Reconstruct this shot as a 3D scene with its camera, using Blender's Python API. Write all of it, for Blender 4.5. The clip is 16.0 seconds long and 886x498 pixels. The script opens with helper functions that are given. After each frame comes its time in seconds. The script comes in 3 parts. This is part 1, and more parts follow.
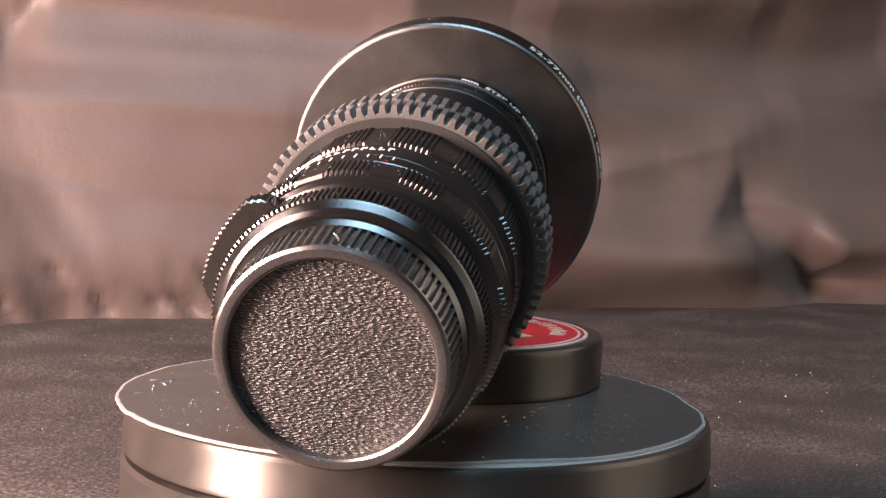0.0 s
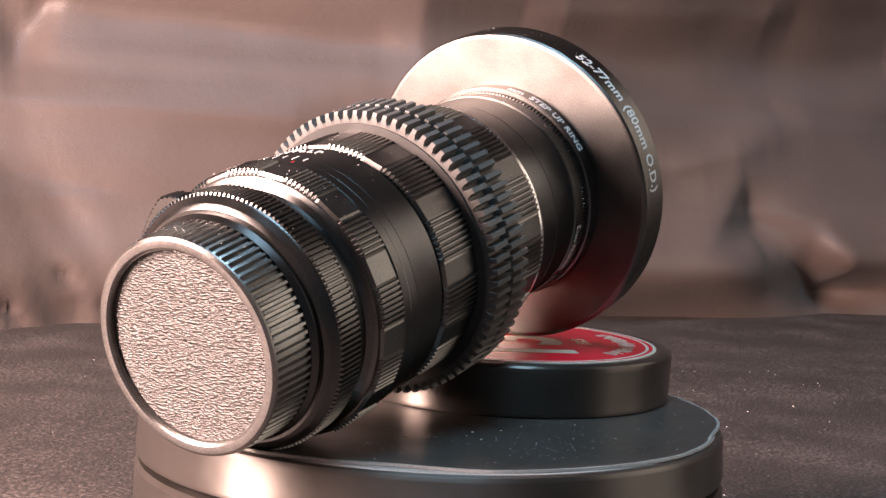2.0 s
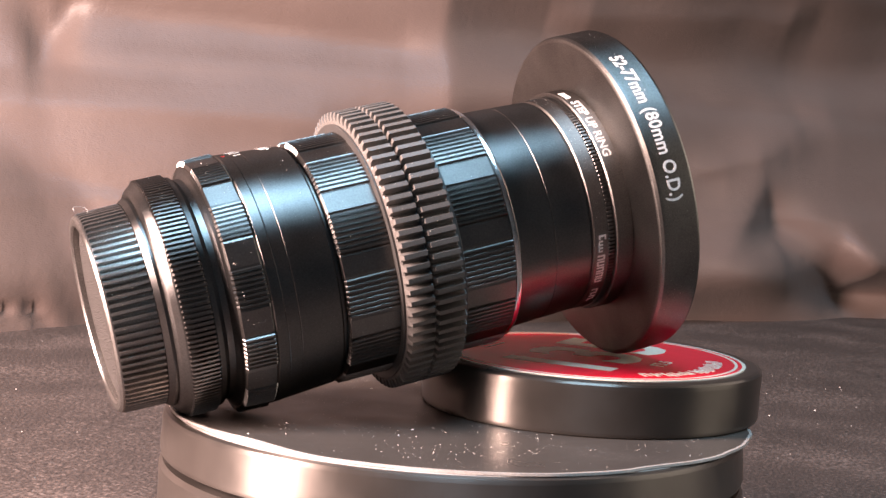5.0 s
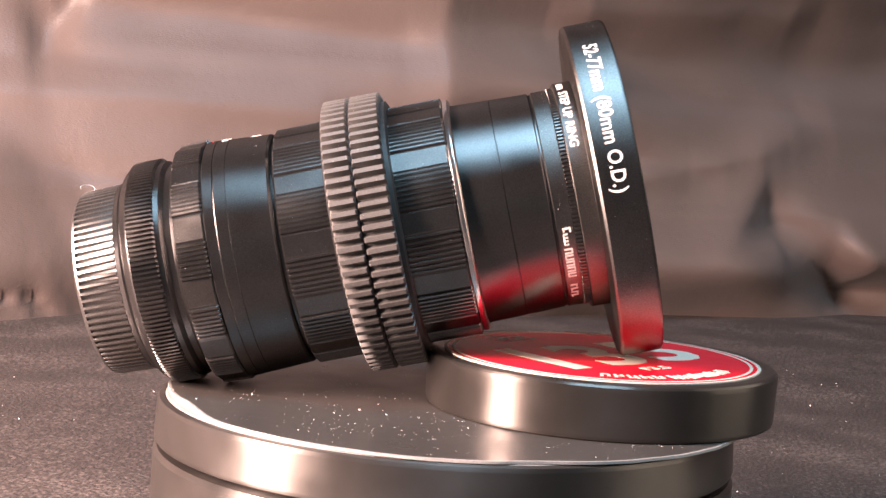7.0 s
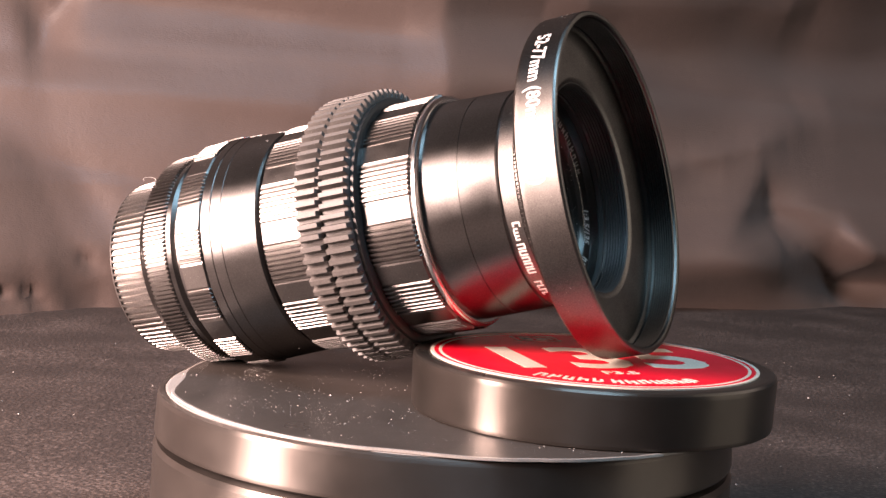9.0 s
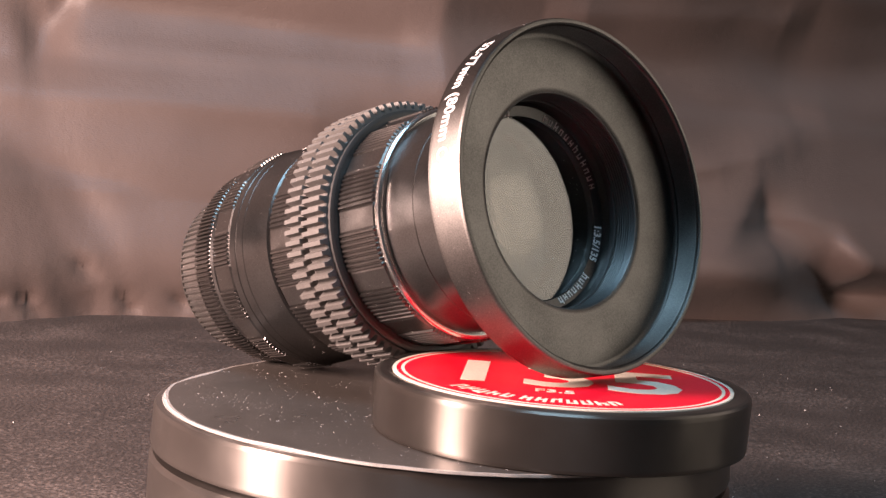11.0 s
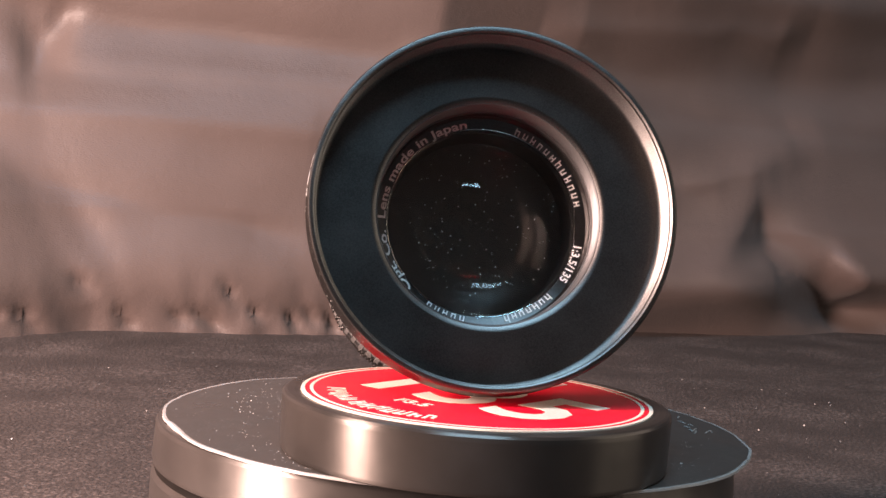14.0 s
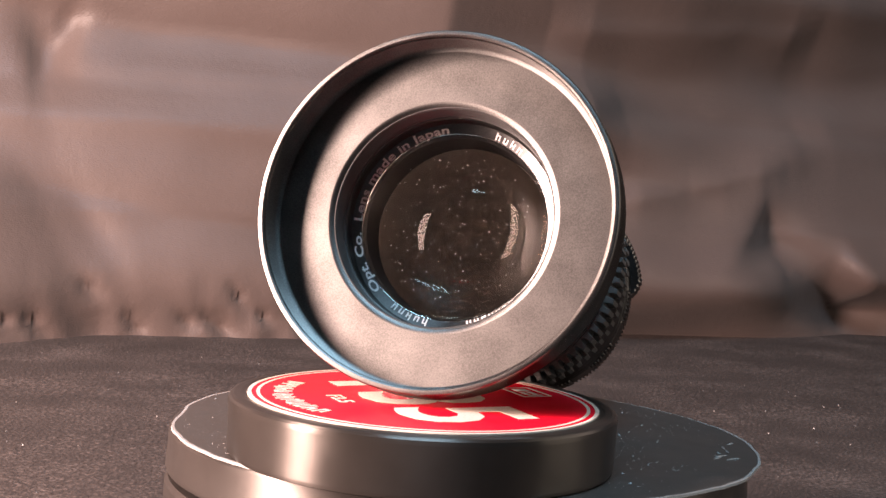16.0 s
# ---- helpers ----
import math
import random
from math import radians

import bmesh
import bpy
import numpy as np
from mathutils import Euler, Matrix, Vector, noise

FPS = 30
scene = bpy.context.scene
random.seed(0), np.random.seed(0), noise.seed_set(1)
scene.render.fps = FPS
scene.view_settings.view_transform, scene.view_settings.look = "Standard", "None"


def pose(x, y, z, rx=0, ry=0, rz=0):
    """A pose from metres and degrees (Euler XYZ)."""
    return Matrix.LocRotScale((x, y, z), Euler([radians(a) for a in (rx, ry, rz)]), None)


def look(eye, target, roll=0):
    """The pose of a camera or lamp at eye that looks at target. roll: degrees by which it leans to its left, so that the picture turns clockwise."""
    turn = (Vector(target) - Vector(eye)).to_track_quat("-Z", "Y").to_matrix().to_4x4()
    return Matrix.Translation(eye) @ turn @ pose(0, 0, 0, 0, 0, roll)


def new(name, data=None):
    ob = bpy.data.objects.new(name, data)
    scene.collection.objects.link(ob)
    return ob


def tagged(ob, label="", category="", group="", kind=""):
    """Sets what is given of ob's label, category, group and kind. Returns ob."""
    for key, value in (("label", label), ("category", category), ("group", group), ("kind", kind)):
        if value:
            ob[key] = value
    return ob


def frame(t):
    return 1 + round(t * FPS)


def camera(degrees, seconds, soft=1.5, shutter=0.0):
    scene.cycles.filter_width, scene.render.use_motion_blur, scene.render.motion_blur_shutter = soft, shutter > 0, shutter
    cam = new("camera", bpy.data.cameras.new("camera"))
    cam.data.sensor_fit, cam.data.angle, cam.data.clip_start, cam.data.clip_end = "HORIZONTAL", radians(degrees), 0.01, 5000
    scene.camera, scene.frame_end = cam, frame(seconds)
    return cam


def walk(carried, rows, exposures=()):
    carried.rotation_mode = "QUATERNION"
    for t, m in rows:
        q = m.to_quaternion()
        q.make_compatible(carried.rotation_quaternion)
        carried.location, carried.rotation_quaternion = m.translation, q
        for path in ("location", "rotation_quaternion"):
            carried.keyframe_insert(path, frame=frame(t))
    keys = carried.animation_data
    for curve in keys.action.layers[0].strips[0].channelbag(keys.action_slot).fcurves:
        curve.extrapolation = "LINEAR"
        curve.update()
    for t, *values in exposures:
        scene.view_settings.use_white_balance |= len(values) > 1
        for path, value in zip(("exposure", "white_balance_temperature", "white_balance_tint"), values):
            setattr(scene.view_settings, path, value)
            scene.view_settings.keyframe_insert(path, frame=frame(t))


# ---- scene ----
MM = 0.001

# camera: held by hand, nearly still
# seconds, x, y, z, yaw, pitch, lean, and the turn of the platter
ROWS = [
    (0, 0.0024, -0.3555, 0.0674, -0.28, -4.87, 2.51, 87.76),
    (0.5, 0.0006, -0.356, 0.0692, -0.43, -4.87, 2.71, 81.93),
    (1, -0.0005, -0.3571, 0.0688, -0.17, -4.64, 2.68, 76.35),
    (1.5, 0.0, -0.3569, 0.0677, -0.09, -4.57, 2.81, 70.43),
    (2, -0.0002, -0.3569, 0.0675, -0.14, -4.6, 2.96, 64.51),
    (2.5, -0.0008, -0.3573, 0.0669, 0.2, -4.57, 2.89, 58.45),
    (3, -0.0016, -0.358, 0.066, 0.3, -4.58, 2.9, 52.5),
    (3.5, -0.0003, -0.3575, 0.0672, 0.2, -4.4, 2.94, 46.55),
    (4, -0.0009, -0.3584, 0.0686, 0.54, -4.4, 2.84, 40.85),
    (4.8, -0.0003, -0.3592, 0.0681, 0.70, -4.54, 3.09, 31.76),
    (5.65, 0.0003, -0.3601, 0.0676, 0.86, -4.68, 3.35, 22.11),
    (6.5, 0.0009, -0.3611, 0.0671, 1.02, -4.83, 3.61, 12.46),
    (7, 0.002, -0.3614, 0.067, 0.81, -4.76, 3.66, 6.43),
    (7.5, 0.0032, -0.3613, 0.0652, 0.66, -4.91, 3.68, 0.53),
    (8, 0.0024, -0.3613, 0.0658, 0.58, -5.78, 3.85, -5.13),
    (8.5, 0.0014, -0.362, 0.0667, 0.6, -5.19, 3.78, -10.84),
    (9, 0.0015, -0.362, 0.0678, 0.68, -5.06, 3.51, -16.67),
    (9.8, 0.0012, -0.3615, 0.0681, 0.62, -4.93, 3.64, -25.59),
    (10.65, 0.0009, -0.361, 0.0684, 0.56, -4.8, 3.79, -35.07),
    (11.5, 0.0006, -0.3605, 0.0687, 0.51, -4.66, 3.93, -44.54),
    (12, 0.0008, -0.3613, 0.0679, 0.42, -4.48, 3.8, -50.64),
    (12.5, -0.0002, -0.3603, 0.0685, 0.33, -4.22, 3.84, -56.69),
    (13, -0.0005, -0.36, 0.0673, 0.24, -4.24, 3.87, -62.91),
    (13.5, -0.0012, -0.3603, 0.0679, 0.28, -4.17, 3.9, -68.66),
    (14, -0.0013, -0.3601, 0.0688, 0.34, -4.19, 3.81, -74.64),
    (14.5, -0.001, -0.3596, 0.068, 0.36, -4.23, 3.83, -80.52),
    (15, -0.0018, -0.3594, 0.0674, 0.53, -4.15, 3.84, -86.35),
    (15.5, -0.002, -0.3601, 0.0687, 0.5, -4.26, 3.82, -91.92),
    (16, -0.0032, -0.3601, 0.07, 0.53, -4.16, 3.62, -97.51),
]
cam = camera(32.84, 16.0, soft=1.5)
walk(cam, [(t, pose(x, y, z, 90 + p, 0, w) @ pose(0, 0, 0, 0, 0, r)) for t, x, y, z, w, p, r, _ in ROWS],
     exposures=[(0, 0.04), (2.5, 0.04), (4, 0.40), (6.5, 0.30), (7.5, 0.26), (8, 0.12), (8.5, -0.1), (9, -0.32), (11.5, -0.33), (13, -0.28), (14.5, -0.16), (16, -0.18)])

# ---- light: a warm lamp to the side, a cool one overhead, a lit screen and a small lamp on the other side ----
world = bpy.data.worlds.new("world")
world.use_nodes = True
world.node_tree.nodes["Background"].inputs[0].default_value = (0.9, 0.8, 0.75, 1)
world.node_tree.nodes["Background"].inputs[1].default_value = 0.30
scene.world = world


def area_lamp(name, eye, target, wide, high, power, colour):
    lamp = bpy.data.lights.new(name, "AREA")
    lamp.shape, lamp.size, lamp.size_y = "RECTANGLE", wide, high
    lamp.energy, lamp.color = power, colour
    ob = new(name, lamp)
    ob.matrix_world = look(eye, target)
    return ob


area_lamp("key_lamp", (-0.524, -0.224, 0.195), (-0.2, 0.38, 0.06), 0.17, 0.31, 31, (1.0, 0.695, 0.61))
area_lamp("ceiling_lamp", (0.0, -0.36, 1.30), (0, 0.05, 0), 0.56, 0.56, 16.5, (0.45, 0.75, 1.0))
area_lamp("side_lamp", (0.94, -0.06, 0.36), (0, 0, 0.05), 0.60, 0.84, 2.2, (0.98, 0.85, 0.70))
area_lamp("small_lamp", (0.64, 0.30, 0.38), (0, 0, 0.05), 0.24, 0.26, 0.3, (1.0, 0.82, 0.70))


# ---- materials ----
class Nodes:
    """A Principled material with short calls for its textures."""

    def __init__(self, name, base, rough=0.5, metal=0.0, **values):
        self.mat = bpy.data.materials.new(name)
        self.mat.use_nodes = True
        self.tree = self.mat.node_tree
        self.bsdf = self.tree.nodes["Principled BSDF"]
        self.bsdf.inputs["Base Color"].default_value = (*base, 1)
        self.bsdf.inputs["Roughness"].default_value = rough
        self.bsdf.inputs["Metallic"].default_value = metal
        for key, value in values.items():
            self.bsdf.inputs[key.replace("_", " ")].default_value = value
        self.coord = self.add("ShaderNodeTexCoord").outputs["Object"]

    def add(self, kind):
        return self.tree.nodes.new(kind)

    def link(self, a, b):
        self.tree.links.new(a, b)

    def mapped(self, scale, turn=(0, 0, 0)):
        m = self.add("ShaderNodeMapping")
        m.inputs["Scale"].default_value = scale
        m.inputs["Rotation"].default_value = turn
        self.link(self.coord, m.inputs[0])
        return m.outputs[0]

    def noise(self, scale, detail=4, vector=None):
        n = self.add("ShaderNodeTexNoise")
        n.inputs["Scale"].default_value = scale
        n.inputs["Detail"].default_value = detail
        self.link(vector or self.coord, n.inputs["Vector"])
        return n.outputs["Fac"]

    def voronoi(self, scale, vector=None, out="Distance"):
        n = self.add("ShaderNodeTexVoronoi")
        n.inputs["Scale"].default_value = scale
        self.link(vector or self.coord, n.inputs["Vector"])
        return n.outputs[out]

    def ramp(self, fac, stops):
        r = self.add("ShaderNodeValToRGB")
        e = r.color_ramp.elements
        while len(e) < len(stops):
            e.new(0.5)
        for k, (at, c) in enumerate(stops):
            e[k].position = at
            e[k].color = (*c, 1) if isinstance(c, tuple) else (c, c, c, 1)
        self.link(fac, r.inputs[0])
        return r.outputs[0]

    def math(self, op, a, b):
        m = self.add("ShaderNodeMath")
        m.operation = op
        for k, v in enumerate((a, b)):
            if isinstance(v, (int, float)):
                m.inputs[k].default_value = v
            else:
                self.link(v, m.inputs[k])
        return m.outputs[0]

    def colour(self, out):
        self.link(out, self.bsdf.inputs["Base Color"])
        return self

    def rough(self, out):
        self.link(out, self.bsdf.inputs["Roughness"])
        return self

    def bump(self, out, strength, depth):
        b = self.add("ShaderNodeBump")
        b.inputs["Strength"].default_value = strength
        b.inputs["Distance"].default_value = depth
        self.link(out, b.inputs["Height"])
        self.link(b.outputs[0], self.bsdf.inputs["Normal"])
        return self


def painted(name, base, rough, grain=900, bump=0.1, metal=0.0, spec=0.5):
    """Dark coated metal or plastic: slight mottling, fine grain, rubbed places."""
    n = Nodes(name, base, rough, metal)
    n.bsdf.inputs["Specular IOR Level"].default_value = spec
    big = n.noise(60, 5)
    wide = 0.08 + bump
    lo, hi = tuple(c * (1 - wide) for c in base), tuple(c * (1 + wide) for c in base)
    both = n.math("ADD", n.math("MULTIPLY", big, 0.4), n.math("MULTIPLY", n.noise(grain * 2.6, 2), 0.6))
    n.colour(n.ramp(both, [(0.36, lo), (0.64, hi)]))
    speck = n.math("ADD", n.math("MULTIPLY", n.noise(130, 6), 0.5), n.math("MULTIPLY", n.noise(grain * 3, 2), 0.5))
    n.rough(n.ramp(speck, [(0.36, rough * (1 - 0.5 * bump)), (0.62, min(1, rough * (1 + 0.7 * bump)))]))
    n.bump(n.noise(grain * 3, 3), bump, 0.00008)
    return n.mat


def coated(name, body, gloss, rough, grain=2600, bump=0.1, worn=0.0):
    """Black anodised metal: a dark body under a satin gloss that falls off fast, with grain and rubbed places."""
    n = Nodes(name, body, rough)
    n.tree.nodes.remove(n.bsdf)
    dull, sheen, both = n.add("ShaderNodeBsdfDiffuse"), n.add("ShaderNodeBsdfAnisotropic"), n.add("ShaderNodeAddShader")
    sheen.distribution = "BECKMANN"
    patch, fine = n.noise(70, 5), n.noise(grain, 3)
    mixed = n.math("ADD", n.math("MULTIPLY", patch, 0.5), n.math("MULTIPLY", fine, 0.5))
    n.link(n.ramp(mixed, [(0.36, tuple(c * 0.8 for c in body)), (0.64, tuple(c * 1.25 for c in body))]), dull.inputs["Color"])
    n.link(n.ramp(mixed, [(0.36, tuple(c * (0.92 - bump) for c in gloss)), (0.64, tuple(c * (1.08 + bump) for c in gloss))]), sheen.inputs["Color"])
    n.link(n.ramp(n.noise(140, 6), [(0.34, rough * (0.96 - worn)), (0.66, rough * (1.04 + worn))]), sheen.inputs["Roughness"])
    b = n.add("ShaderNodeBump")
    b.inputs["Strength"].default_value, b.inputs["Distance"].default_value = bump, 0.00008
    n.link(fine, b.inputs["Height"])
    for shader in (dull, sheen):
        n.link(b.outputs[0], shader.inputs["Normal"])
    n.link(dull.outputs[0], both.inputs[0])
    n.link(sheen.outputs[0], both.inputs[1])
    n.link(both.outputs[0], n.tree.nodes["Material Output"].inputs["Surface"])
    return n.mat


M_BLACK = coated("black_anodised", (0.008, 0.0076, 0.0073), (0.17, 0.163, 0.157), 0.38, worn=0.02)
M_SATIN = coated("satin_black", (0.008, 0.0078, 0.0076), (0.12, 0.117, 0.115), 0.34, worn=0.02)
M_RING = coated("matt_black_ring", (0.005, 0.0049, 0.0047), (0.18, 0.173, 0.165), 0.46, grain=3300, bump=0.22, worn=-0.03)
M_INNER = painted("flat_black", (0.035, 0.034, 0.033), 0.42, spec=0.7)
M_RUBBER = painted("grey_rubber", (0.10, 0.094, 0.089), 0.48, spec=0.5)
M_CAP = coated("rear_cap_plastic", (0.026, 0.025, 0.024), (0.27, 0.258, 0.248), 0.40, bump=0.2)
M_WHITE = painted("white_paint", (0.72, 0.70, 0.68), 0.5)
M_GREY = painted("grey_paint", (0.45, 0.43, 0.41), 0.5)
M_RED_DOT = painted("red_paint", (0.6, 0.02, 0.02), 0.4)
M_CHROME = painted("bright_metal", (0.74, 0.73, 0.72), 0.20, metal=1.0)
M_CREAM = painted("cream_print", (0.78, 0.72, 0.62), 0.35)


def leather():
    n = Nodes("grained_plastic", (0.035, 0.033, 0.032), 0.5)
    n.tree.nodes.remove(n.bsdf)
    dull, sheen, both = n.add("ShaderNodeBsdfDiffuse"), n.add("ShaderNodeBsdfAnisotropic"), n.add("ShaderNodeAddShader")
    sheen.distribution = "BECKMANN"
    dull.inputs["Color"].default_value = (0.050, 0.0475, 0.046, 1)
    sheen.inputs["Color"].default_value = (0.065, 0.062, 0.06, 1)
    sheen.inputs["Roughness"].default_value = 0.42
    v = n.mapped((0.32, 1.0, 1.0), (0, 0, radians(18)))
    b = n.add("ShaderNodeBump")
    b.inputs["Strength"].default_value, b.inputs["Distance"].default_value = 1.0, 0.00037
    n.link(n.math("ADD", n.voronoi(2900, v), n.math("MULTIPLY", n.noise(3500, 2, v), 0.8)), b.inputs["Height"])
    for shader in (dull, sheen):
        n.link(b.outputs[0], shader.inputs["Normal"])
    n.link(dull.outputs[0], both.inputs[0])
    n.link(sheen.outputs[0], both.inputs[1])
    n.link(both.outputs[0], n.tree.nodes["Material Output"].inputs["Surface"])
    return n.mat


def red_print():
    n = Nodes("red_print", (0.80, 0.007, 0.028), 0.26, Specular_IOR_Level=0.3)
    n.colour(n.ramp(n.noise(140, 4), [(0.3, (0.86, 0.007, 0.028)), (0.7, (0.93, 0.011, 0.040))]))
    n.bump(n.noise(900, 2), 0.12, 0.00006)
    return n.mat


def brushed(name, base, rough):
    """Satin-coated turned metal with fine streaks round the axis."""
    n = Nodes(name, base, rough, 0.8)
    n.bsdf.inputs["Anisotropic"].default_value = 0.85
    n.bsdf.inputs["Anisotropic Rotation"].default_value = 0.25
    t = n.add("ShaderNodeTangent")
    t.direction_type, t.axis = "RADIAL", "Z"
    n.link(t.outputs[0], n.bsdf.inputs["Tangent"])
    n.bsdf.inputs["Specular IOR Level"].default_value = 0.7
    streak = n.noise(1.0, 4, n.mapped((30, 30, 2600)))
    n.colour(n.ramp(n.noise(45, 5), [(0.3, tuple(c * 0.8 for c in base)), (0.72, tuple(c * 1.2 for c in base))]))
    n.rough(n.ramp(n.noise(90, 5), [(0.3, rough * 0.85), (0.75, rough * 1.2)]))
    n.bump(streak, 0.08, 0.00005)
    return n.mat


def platter_film():
    n = Nodes("dark_film", (0.045, 0.040, 0.037), 0.34)
    n.bsdf.inputs["Specular IOR Level"].default_value = 0.5
    dust = n.noise(1500, 4)
    patch = n.noise(38, 5)
    amount = n.math("MULTIPLY", n.ramp(dust, [(0.60, 0.0), (0.72, 1.0)]), n.ramp(patch, [(0.45, 0.0), (0.75, 1.0)]))
    n.colour(n.ramp(amount, [(0.0, (0.056, 0.049, 0.044)), (1.0, (0.28, 0.25, 0.23))]))
    n.rough(n.ramp(patch, [(0.3, 0.26), (0.75, 0.46)]))
    n.bump(n.noise(70, 3), 0.12, 0.0004)
    return n.mat


def table_cloth():
    n = Nodes("speckled_cloth", (0.06, 0.052, 0.048), 0.62)
    n.bsdf.inputs["Specular IOR Level"].default_value = 0.5
    fine = n.noise(650, 6)
    big = n.noise(22, 6)
    mixed = n.math("ADD", n.math("MULTIPLY", fine, 0.62), n.math("MULTIPLY", big, 0.32))
    n.colour(n.ramp(mixed, [(0.34, (0.022, 0.0165, 0.0145)), (0.49, (0.047, 0.0355, 0.031)), (0.66, (0.17, 0.133, 0.117))]))
    n.bump(n.math("ADD", n.noise(700, 4), n.math("MULTIPLY", n.noise(60, 4), 0.2)), 0.6, 0.0012)
    return n.mat


def satin_cloth():
    n = Nodes("brown_satin", (0.11, 0.09, 0.082), 0.46)
    n.bsdf.inputs["Specular IOR Level"].default_value = 0.34
    n.bsdf.inputs["Sheen Weight"].default_value = 0.08
    big = n.noise(7, 4)
    n.colour(n.ramp(big, [(0.3, (0.078, 0.058, 0.051)), (0.7, (0.110, 0.083, 0.074))]))
    weave = n.noise(1.0, 3, n.mapped((700, 700, 1800)))
    n.bump(n.math("ADD", weave, n.math("MULTIPLY", n.noise(160, 5), 1.2)), 0.35, 0.0006)
    return n.mat


def glass(name, tint, ior):
    n = Nodes(name, tint, 0.0)
    n.bsdf.inputs["Transmission Weight"].default_value = 1.0
    n.bsdf.inputs["IOR"].default_value = ior
    return n.mat


M_LEATHER, M_STICKER = leather(), red_print()
M_TIN = brushed("dark_turned_metal", (0.10, 0.089, 0.080), 0.32)
M_PLATTER = brushed("platter_metal", (0.13, 0.117, 0.107), 0.38)
M_FILM, M_TABLE, M_SATIN_CLOTH = platter_film(), table_cloth(), satin_cloth()
M_FILM_EDGE = painted("worn_film_edge", (0.36, 0.335, 0.315), 0.35)
M_PANE = glass("flat_glass", (0.96, 0.95, 0.92), 1.85)
M_GLASS = glass("coated_glass", (0.93, 0.9, 0.86), 1.6)
M_GLASS_IN = glass("inner_glass", (0.95, 0.9, 0.85), 1.22)
M_IRIS = painted("iris_grey", (0.13, 0.11, 0.10), 0.5)
M_WALL = painted("room_paint", (0.34, 0.30, 0.28), 0.8)


# ---- mesh helpers ----
def finish(bm, smooth=30):
    bmesh.ops.recalc_face_normals(bm, faces=bm.faces)
    for f in bm.faces:
        f.smooth = True
    for e in bm.edges:
        if len(e.link_faces) == 2 and e.calc_face_angle(0) > radians(smooth):
            e.smooth = False
    return bm


def part(name, bm, material, parent=None, label="", smooth=30):
    me = bpy.data.meshes.new(name)
    finish(bm, smooth)
    bm.to_mesh(me)
    bm.free()
    me.materials.append(material)
    ob = new(name, me)
    if parent:
        ob.parent = parent
    return tagged(ob, label)


def lathe(profile, steps=128, closed=False):
    """Turn a profile of (along, radius) in millimetres round the z axis."""
    # close loops beside each corner keep the long faces flat
    full = list(profile)
    pairs = list(zip(full, full[1:] + full[:1]))
    profile = []
    for k, ((s0, r0), (s1, r1)) in enumerate(pairs):
        profile.append((s0, r0))
        long = math.hypot(s1 - s0, r1 - r0)
        if long > 1.2 and (closed or k < len(full) - 1):
            for q in (0.12 / long, 1 - 0.12 / long):
                profile.append((s0 + (s1 - s0) * q, r0 + (r1 - r0) * q))
    bm = bmesh.new()
    rings = []
    for s, r in profile:
        if r < 1e-6:
            rings.append([bm.verts.new((0, 0, s * MM))])
        else:
            rings.append([bm.verts.new((r * MM * math.cos(a), r * MM * math.sin(a), s * MM))
                          for a in (2 * math.pi * k / steps for k in range(steps))])
    pairs = list(zip(rings, rings[1:])) + ([(rings[-1], rings[0])] if closed else [])
    for p, q in pairs:
        for k in range(steps):
            j = (k + 1) % steps
            loop = [p[k % len(p)], p[j % len(p)], q[j % len(q)], q[k % len(q)]]
            loop = list(dict.fromkeys(loop))
            if len(loop) > 2:
                bm.faces.new(loop)
    return bm


def toothed(sections, outline, inner):
    """A ring whose outline (angle, height 0 to 1) repeats its teeth; sections of (along, root, crest); a bore of radius inner."""
    bm = bmesh.new()
    rings = []
    for s, root, crest in sections:
        rings.append([bm.verts.new(((root + (crest - root) * h) * MM * math.cos(a),
                                    (root + (crest - root) * h) * MM * math.sin(a), s * MM)) for a, h in outline])
    for s in (sections[-1][0], sections[0][0]):
        rings.append([bm.verts.new((inner * MM * math.cos(a), inner * MM * math.sin(a), s * MM)) for a, _ in outline])
    count = len(outline)
    for p, q in zip(rings, rings[1:] + rings[:1]):
        for k in range(count):
            j = (k + 1) % count
            bm.faces.new((p[k], p[j], q[j], q[k]))
    return bm


def teeth(count, land=0.42, flank=0.1, turn=0.0):
    out = []
    for k in range(count):
        for at, h in ((0.0, 0), (flank, 1), (flank + land, 1), (2 * flank + land, 0)):
            out.append((turn + 2 * math.pi * (k + at) / count, h))
    return out


def scalloped(start, periods=12, knurl=19.0, ridges=8, radius=29.0):
    """Ridged patches between flat lands; heights are relative to the crest."""
    out = []
    period = 360 / periods
    for p in range(periods):
        a0 = start + p * period
        for k in range(ridges):
            w = knurl / ridges
            for at, h in ((0.05, 0.45), (0.28, 1.0), (0.66, 1.0), (0.90, 0.45)):
                out.append((radians(a0 + (k + at) * w), h))
        land = period - knurl
        for k in range(4):
            x = (k + 0.25) / 3.5
            sag = radius * (1 - math.cos(radians(land / 2))) * (1 - (2 * x - 1) ** 2)
            out.append((radians(a0 + knurl + land * x), 1.0 - 0.35 - sag / 0.9))
    return out


